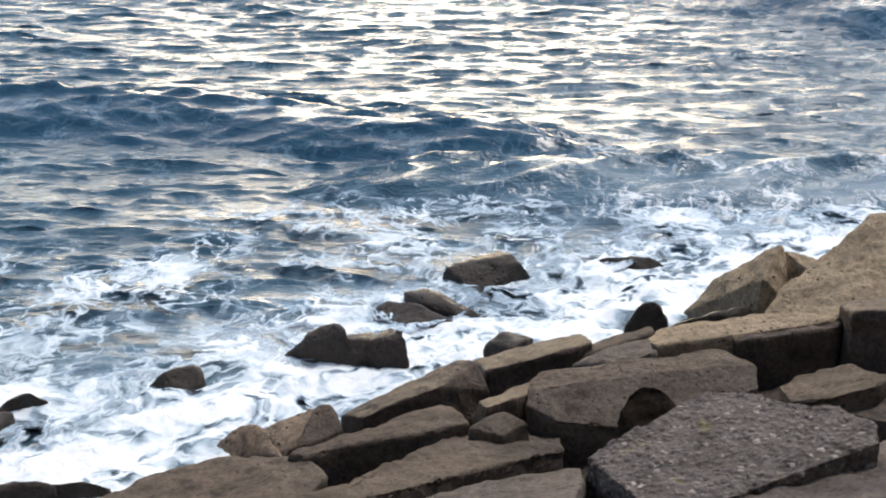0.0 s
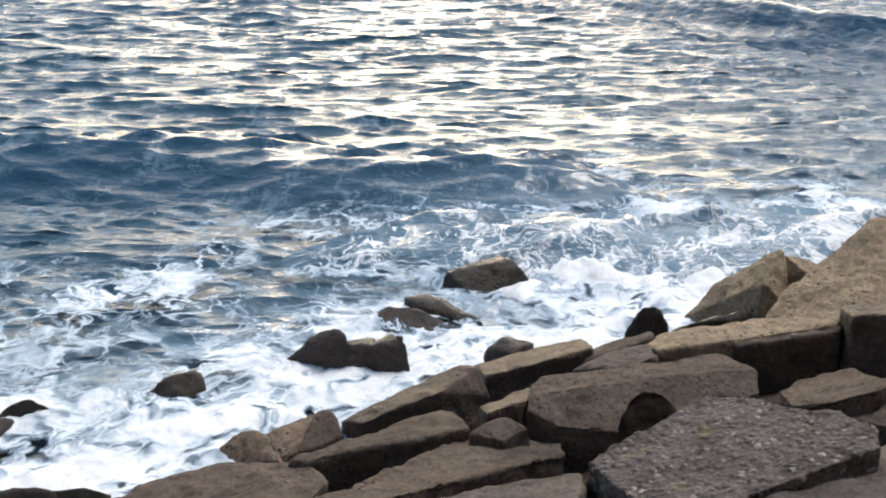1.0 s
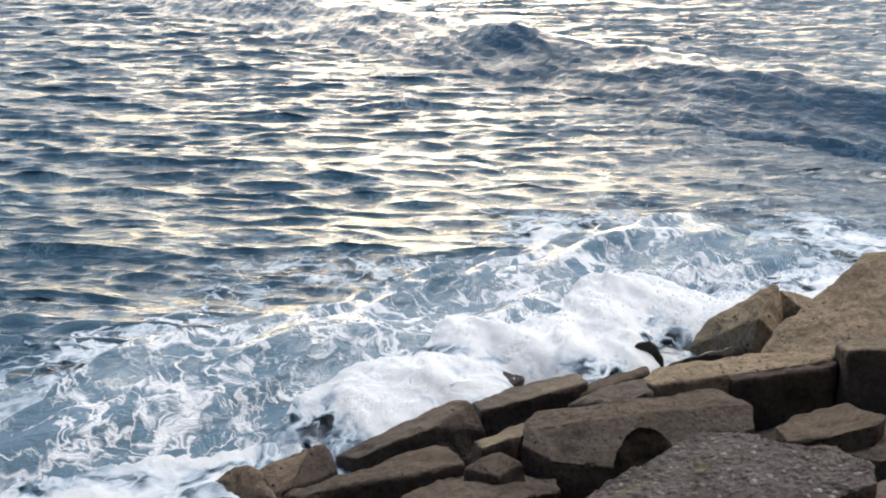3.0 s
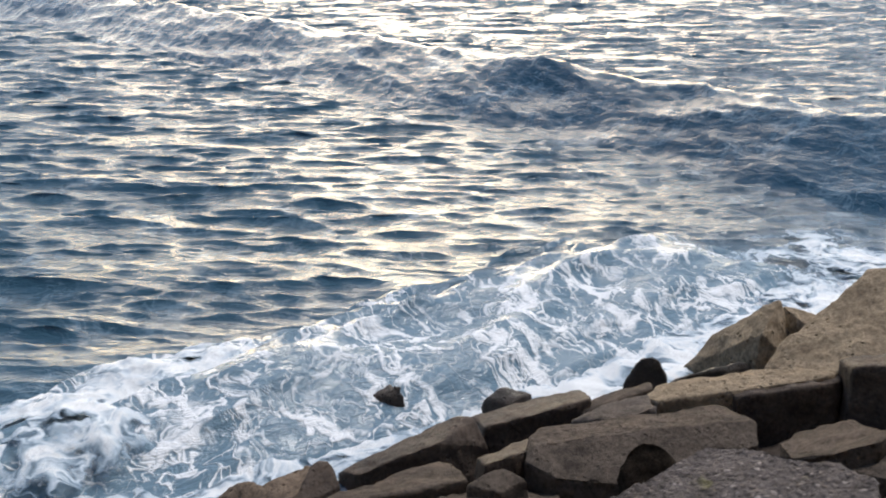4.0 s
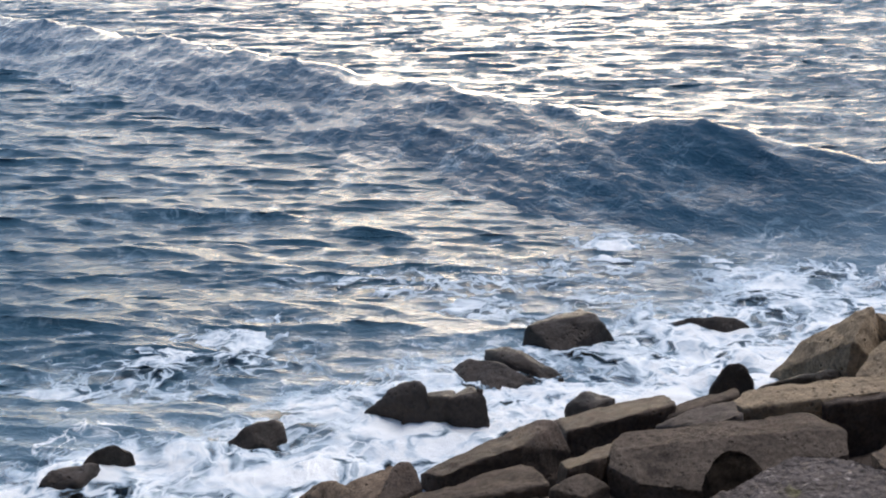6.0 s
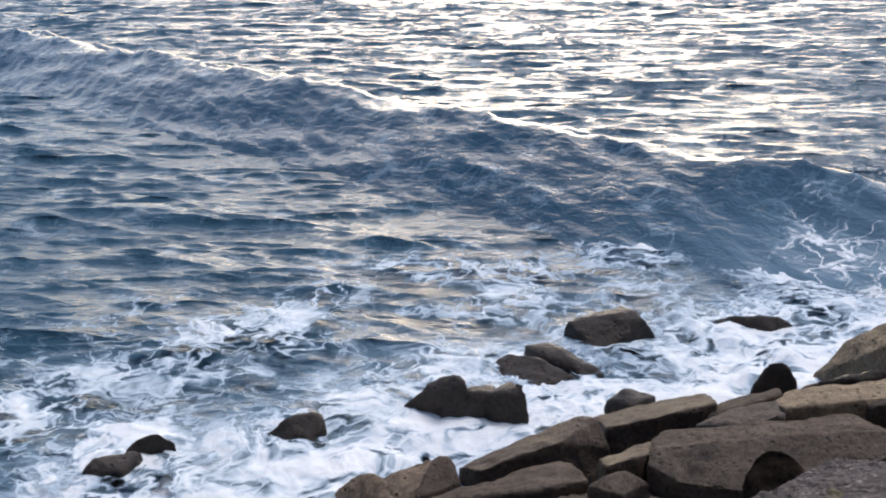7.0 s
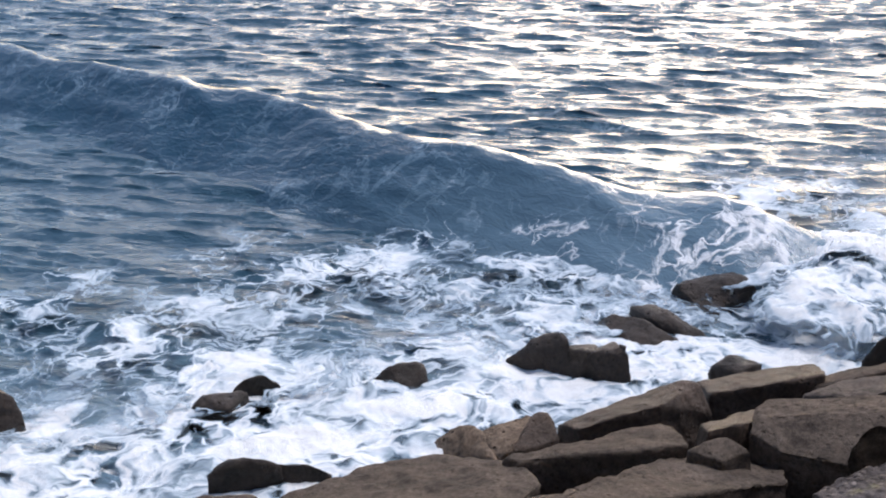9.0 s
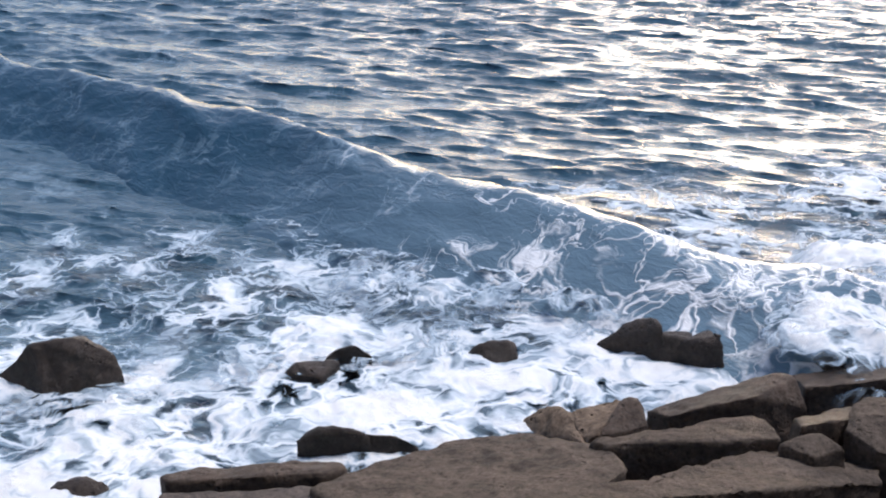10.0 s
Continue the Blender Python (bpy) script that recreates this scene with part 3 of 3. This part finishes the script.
BLOCKS = [
    ("broad concrete block with a pebbled aggregate top", AGGREGATE, 1.1,
     [(1.19, 8.36, 2.12), (1.30, 8.46, 2.13), (2.35, 9.24, 2.29), (2.53, 9.17, 2.34), (3.20, 8.39, 2.57), (3.35, 7.94, 2.65), (3.28, 7.66, 2.66), (2.78, 7.59, 2.55), (1.91, 7.22, 2.39), (1.52, 7.34, 2.30)]),
    ("smooth grey concrete slab beside the pebbled block", SMOOTH, 1.3,
     [(2.08, 7.27, 2.41), (2.89, 7.90, 2.36), (3.59, 8.25, 2.36), (4.27, 8.45, 2.39), (3.82, 6.63, 2.75), (2.17, 6.10, 2.68)]),
    ("long brown concrete block with a broken sloping front", CONCRETE, 0.3,
     [(1.02, 11.24, 1.32), (2.25, 11.35, 1.40), (3.11, 11.36, 1.50), (3.38, 11.33, 1.50), (0.96, 11.50, 1.28), (1.12, 11.73, 1.25), (3.13, 12.11, 1.38), (3.23, 11.97, 1.40), (0.89, 11.08, 1.20), (1.19, 10.75, 1.17), (1.82, 10.59, 1.18), (2.78, 10.87, 1.30), (3.35, 11.04, 1.40)]),
    ("worn brown-grey concrete block tilted on the breakwater", CONCRETE, 0.1,
     [(-1.62, 10.41, 0.97), (-0.06, 11.53, 0.99), (0.10, 11.44, 1.03), (0.30, 10.71, 1.19), (-0.31, 10.53, 1.14), (-1.46, 10.31, 1.02)]),
    ("long brown concrete slab cracked across its far end", CONCRETE, 0.4,
     [(-1.31, 8.31, 1.72), (0.34, 11.07, 0.91), (1.05, 11.49, 0.77), (1.23, 10.87, 0.94), (1.23, 10.27, 1.11), (0.53, 9.86, 1.24), (-0.23, 9.14, 1.46), (-0.69, 8.43, 1.67), (-1.36, 7.87, 1.85)]),
    ("worn brown-grey concrete block tilted on the breakwater", SMOOTH, 0.8,
     [(-0.26, 8.62, 1.56), (0.38, 8.85, 1.61), (1.21, 8.78, 1.81), (1.15, 8.22, 2.00), (0.86, 7.02, 2.36), (-0.10, 7.36, 2.04)]),
    ("damp concrete block at the water's edge, coloured dark for its shaded sides", SHADED_DAMP, -0.3,
     [(0.37, 13.51, 0.54), (0.64, 13.78, 0.53), (1.87, 13.89, 0.78), (1.89, 13.21, 0.95), (1.52, 13.06, 0.91), (0.53, 12.86, 0.73)]),
    ("dark brown concrete block wedged low between others", SHADED_DAMP, 0.2,
     [(0.39, 11.64, 0.95), (0.76, 11.99, 0.91), (1.09, 12.47, 0.79), (0.96, 11.28, 1.23), (0.45, 10.80, 1.30)]),
    ("worn brown-grey concrete block tilted on the breakwater", CONCRETE, 0.0,
     [(1.70, 13.37, 0.70), (2.05, 13.85, 0.68), (2.68, 13.69, 0.95), (2.67, 13.30, 1.07), (2.25, 13.27, 0.93), (1.79, 12.98, 0.85)]),
    ("rough grey concrete block between brown ones", SMOOTH, 0.2,
     [(1.53, 12.52, 0.97), (1.91, 12.61, 1.06), (2.28, 13.02, 1.04), (2.53, 12.88, 1.16), (2.46, 11.99, 1.41), (2.03, 11.89, 1.31)]),
    ("tan concrete block with a worn flat top", TAN, 0.4,
     [(2.62, 13.04, 1.20), (3.63, 13.21, 1.30), (4.45, 13.16, 1.40), (4.86, 12.93, 1.45), (2.41, 12.65, 1.25), (2.54, 12.39, 1.28), (3.30, 12.61, 1.31), (4.73, 12.76, 1.45)]),
    # added block whose dark colour stands for the tan block's shaded front
    ("added dark block standing for the tan block's shaded front", SHADED_DAMP, 0.5,
     [(3.42, 12.67, 1.30), (3.56, 12.91, 1.28), (4.78, 12.88, 1.40), (4.88, 12.94, 1.42), (4.77, 12.65, 1.42), (3.47, 12.43, 1.32)]),
    ("damp concrete block at the water's edge, coloured dark for its shaded sides", SHADED_DAMP, 0.5,
     [(4.83, 12.97, 1.56), (5.12, 13.33, 1.49), (5.90, 13.04, 1.71), (5.44, 11.83, 2.00), (4.76, 12.35, 1.73)]),
    ("dark olive-brown concrete block beside the pebbled one", CONCRETE, 1.3,
     [(3.28, 10.12, 1.89), (3.52, 10.44, 1.85), (3.95, 10.20, 2.08), (3.96, 9.80, 2.22), (3.97, 9.24, 2.43), (3.82, 9.04, 2.45), (3.46, 9.10, 2.31), (3.16, 9.37, 2.11)]),
    ("worn brown-grey concrete block tilted on the breakwater", CONCRETE, 1.4,
     [(3.46, 9.49, 2.03), (3.71, 9.50, 2.11), (4.08, 9.57, 2.22), (4.49, 9.59, 2.36), (4.23, 8.85, 2.45), (3.72, 8.61, 2.33), (3.63, 8.84, 2.24)]),
    ("flat brown concrete slab running into the surf", CONCRETE, 0.0,
     [(-4.13, 9.02, 0.75), (-3.73, 9.86, 0.63), (-3.30, 10.25, 0.62), (-3.11, 10.69, 0.56), (-2.50, 11.06, 0.58), (-2.13, 10.81, 0.70), (-1.41, 10.53, 0.89), (-1.11, 9.77, 1.11), (-1.54, 9.54, 1.09), (-1.58, 9.14, 1.17), (-1.60, 8.22, 1.37), (-3.31, 8.11, 1.10)]),
    ("damp concrete block with a grey broken end, coloured dark for its shaded front", SHADED_DAMP, -0.4,
     [(-1.24, 12.28, 0.42), (-0.65, 12.59, 0.60), (-0.17, 12.81, 0.72), (0.29, 12.90, 0.85), (0.39, 12.76, 0.86), (-0.03, 12.18, 0.86), (-0.95, 11.99, 0.55), (0.59, 12.66, 0.55), (0.35, 12.41, 0.35)]),
    ("broken brown cap piece at the end of the slab", CONCRETE, 0.4,
     [(0.26, 10.54, 1.20), (0.46, 10.70, 1.26), (0.64, 10.72, 1.30), (0.84, 10.57, 1.27), (0.90, 10.58, 1.22), (0.61, 10.38, 1.20)]),
    ("flat brown concrete slab low on the breakwater", CONCRETE, 0.0,
     [(-3.9, 8.9, 0.78), (-3.0, 9.9, 0.74), (-2.2, 9.3, 0.9), (-2.9, 8.2, 1.0)]),
    ("damp concrete block at the water's edge, coloured dark for its shaded sides", SHADED_DAMP, -0.1,
     [(-5.81, 9.03, 0.56), (-5.54, 9.33, 0.54), (-4.20, 9.89, 0.58), (-4.02, 9.76, 0.60), (-4.08, 9.55, 0.63), (-5.66, 8.86, 0.62)]),
    ("pale grey concrete slab low on the breakwater", SMOOTH, 0.0,
     [(-5.60, 8.66, 0.62), (-4.11, 9.24, 0.66), (-3.78, 8.63, 0.80), (-3.61, 8.01, 0.90), (-5.09, 7.60, 0.85)]),
]
for i, (label, material, foot, corners) in enumerate(BLOCKS):
    block(label, material, foot, corners, 100 + i)


def mound():
    """The rubble slope under the blocks, from the sea bed up to the promenade."""
    s, d = np.meshgrid(np.arange(-60, 60, 0.22), np.concatenate([np.arange(-13, 4, 0.16), np.arange(4, 26, 1.0)]), indexing="ij")
    x, y = -3.5 + SX * s - SY * d, 11.1 + SY * s + SX * d
    z = np.where(d < 4, -0.42 - 0.33 * d, -1.74 - 0.06 * (d - 4)) + 0.13 * turbulence(x, y, 77, 1.6, 4)
    z = np.where(d < 2, z, np.minimum(z, -1.1))
    ob = grid_object("ground", np.stack([x, y, z], -1).reshape(-1, 3), s.shape[1], RUBBLE)
    return tagged(ob, "dark rubble slope under the breakwater blocks", "ground", "", "structure")


mound()
quay = rough_box("pavement", (90, 14, 6), PAVING, 900, 0.05, 0.0, 1.5, (0, 0), 0)
quay.matrix_world = pose(0, -5.6, 5.38)
tagged(quay, "plain concrete promenade above the breakwater", "promenade", "", "structure")


# added unseen wall: blocks the sky behind and bounces light onto block fronts
back = rough_box("wall_back", (160, 4, 18), PAVING, 901, 0.05, 0.0, 3.0, (0, 0), 0)
back.matrix_world = pose(0, -8.0, 16)
tagged(back, "added unseen wall that blocks the sky behind the promenade", "wall", "", "structure")


def motions():
    walk(sea_a, [(0, pose(0.0, 0.0, 0.0)), (2.5, pose(-0.8, -2.8, 0.05)), (5, pose(-1.6, -5.5, 0.03)), (7.5, pose(-2.4, -8.2, -0.03)), (10, pose(-3.2, -11.0, 0.0))])
    walk(sea_b, [(0, pose(0.0, 0.0, 0.0)), (2.5, pose(0.7, -1.5, 0.05)), (5, pose(1.5, -3.0, 0.03)), (7.5, pose(2.2, -4.5, -0.03)), (10, pose(3.0, -6.0, 0.0))])
    walk(wave_far, [(t, pose(-4.7, y, z, 0, 0, yaw)) for t, y, z, yaw in (
        (0, 75, -1.3, -56), (2.5, 58, -1.1, -54), (4, 48.6, -0.9, -50), (5, 42.4, -0.85, -47), (6.2, 35.6, -0.9, -44),
        (7.5, 29.6, -1.2, -38.6), (8, 26.9, -1.45, -36), (9, 22.6, -1.9, -30.5), (10, 19.0, -2.3, -25))])
    walk(wave_crest, [(t, pose(-4.7, y, z, 0, 0, yaw)) for t, y, z, yaw in (
        (0, 77, -1.68, -56), (2.5, 60, -1.58, -54), (4, 51, -1.33, -51), (5, 45.2, -1.18, -47), (6.2, 38.3, -0.98, -44),
        (7.5, 30.1, -0.66, -39), (8, 27.3, -0.62, -36.5), (9, 22.3, -0.6, -30.5), (10, 18.0, -0.68, -24.6))])
    walk(wave_near, [(t, pose(-8, y, z, 0, 0, yaw)) for t, y, z, yaw in (
        (0, 28.9, 0, -21), (1, 24.8, 0, -12), (1.5, 22.8, -0.05, -6), (2.5, 18.6, -0.42, 0), (3.3, 15.5, -0.65, 2),
        (4, 13.5, -0.9, 4), (10, 12.5, -1.1, 4))])
    walk(breaker, [(t, pose(x, y, z, 0, 0, yaw)) for t, x, y, z, yaw in (
        (0, 4, 22.8, 0, -4), (1, 4, 19.3, 0, 0), (1.5, 3.8, 17.8, 0, 8), (2.0, 2.4, 16.9, 0.05, 18), (2.6, 0.4, 16.6, 0.15, 30),
        (3.2, -0.8, 16.2, 0.34, 36), (3.8, -1.0, 16.1, 0.34, 36), (4.2, -1.0, 16.0, 0.12, 36), (4.7, -1.0, 16.0, -0.5, 36),
        (5.4, -1.0, 16.0, -1.1, 36), (10, -1.0, 16.0, -1.2, 36))])
    walk(inner, [(t, pose(-SY * d, SX * d, z)) for t, d, z in (
        (0, 0, 0.08), (1, -0.2, 0.10), (2.5, -0.5, 0.18), (3.6, 0.0, 0.12), (4.2, -0.2, 0.10), (5.2, -0.2, 0.06), (6.2, -0.2, 0.06), (7.5, -0.1, 0.06), (10, 0.2, 0.09))])
    walk(outer, [(t, pose(-SY * d, SX * d, z)) for t, d, z in (
        (0, 0, 0.13), (1.5, -0.3, 0.12), (2.7, -0.6, 0.08), (3.6, -0.5, -0.1), (4.6, -0.2, -0.2), (5.6, 0.0, -0.12), (7.0, 0.2, 0.08), (8.5, 0.4, 0.13), (10, 0.6, 0.16))])
    walk(surge, [(t, pose(x, y, z, 0, 0, yaw)) for t, x, y, z, yaw in (
        (0, 4.8, 19.6, -0.7, 8), (1.0, 3.4, 17.7, -0.4, 14), (1.5, 2.3, 16.8, 0.0, 20), (2.0, 2.0, 15.9, 0.25, 28), (2.5, 1.65, 15.4, 0.6, 33),
        (2.7, 1.55, 15.35, 0.56, 34), (3.3, 1.7, 15.6, -0.3, 35), (4.0, 1.7, 15.7, -0.6, 35), (10, 1.7, 15.8, -0.95, 35))])
    walk(spray_a, [(t, pose(x, y, z, 0, 0, 33)) for t, x, y, z in (
        (0, 2.4, 17.0, -1.6), (1.4, 2.4, 17.0, -1.5), (2.0, 2.2, 16.4, -0.3), (2.4, 2.0, 15.9, 0.45), (2.7, 1.9, 15.8, 0.4), (3.2, 1.8, 15.7, -0.9),
        (3.5, 1.8, 15.7, -1.7), (10, 1.8, 15.7, -1.8))])
    walk(backwash, [(t, pose(x, y, z, 0, 0, yaw)) for t, x, y, z, yaw in (
        (0, -1.0, 14.5, -1.0, 40), (2.5, -1.6, 14.3, -0.7, 42), (3.3, -2.6, 14.3, 0.1, 44), (4.0, -3.9, 13.9, 0.38, 46), (4.5, -4.6, 13.4, 0.14, 46), (5.0, -5.4, 12.9, -0.3, 44),
        (6.0, -6.2, 12.0, -0.5, 40), (7.5, -6.6, 11.6, -0.9, 40), (10, -6.8, 11.4, -1.0, 40))])
    walk(burst, [(t, pose(x, y, z, 0, 0, yaw)) for t, x, y, z, yaw in (
        (0, 9.5, 23.0, -1.0, 30), (6.5, 8.0, 22.0, -0.9, 26), (7.5, 6.0, 20.6, -0.5, 22), (8.5, 4.6, 19.2, 0.05, 20), (9, 4.4, 18.3, 0.30, 24), (9.5, 3.5, 17.1, 0.50, 28), (10, 3.0, 16.5, 0.58, 30))])
    walk(toe, [(t, pose(x, y, z, 0, 0, yaw)) for t, x, y, z, yaw in (
        (0, 1.5, 20.0, -1.0, 8), (6.5, 1.5, 20.0, -0.9, 8), (7.5, 0.8, 18.8, -0.6, 8), (8.5, -1.2, 18.6, -0.15, 8), (9, -1.6, 17.9, 0.06, 8), (9.5, -2.2, 16.9, 0.22, 6), (10, -2.9, 15.9, 0.28, 4))])
    walk(spray_b, [(t, pose(x, y, z, 0, 0, 26)) for t, x, y, z in (
        (0, 6.5, 20.5, -1.5), (7.8, 5.5, 19.5, -1.3), (8.6, 4.4, 18.6, -0.2), (9.0, 3.9, 18.2, 0.35), (9.5, 3.2, 17.6, 0.4), (10, 2.6, 17.0, 0.1))])


motions()
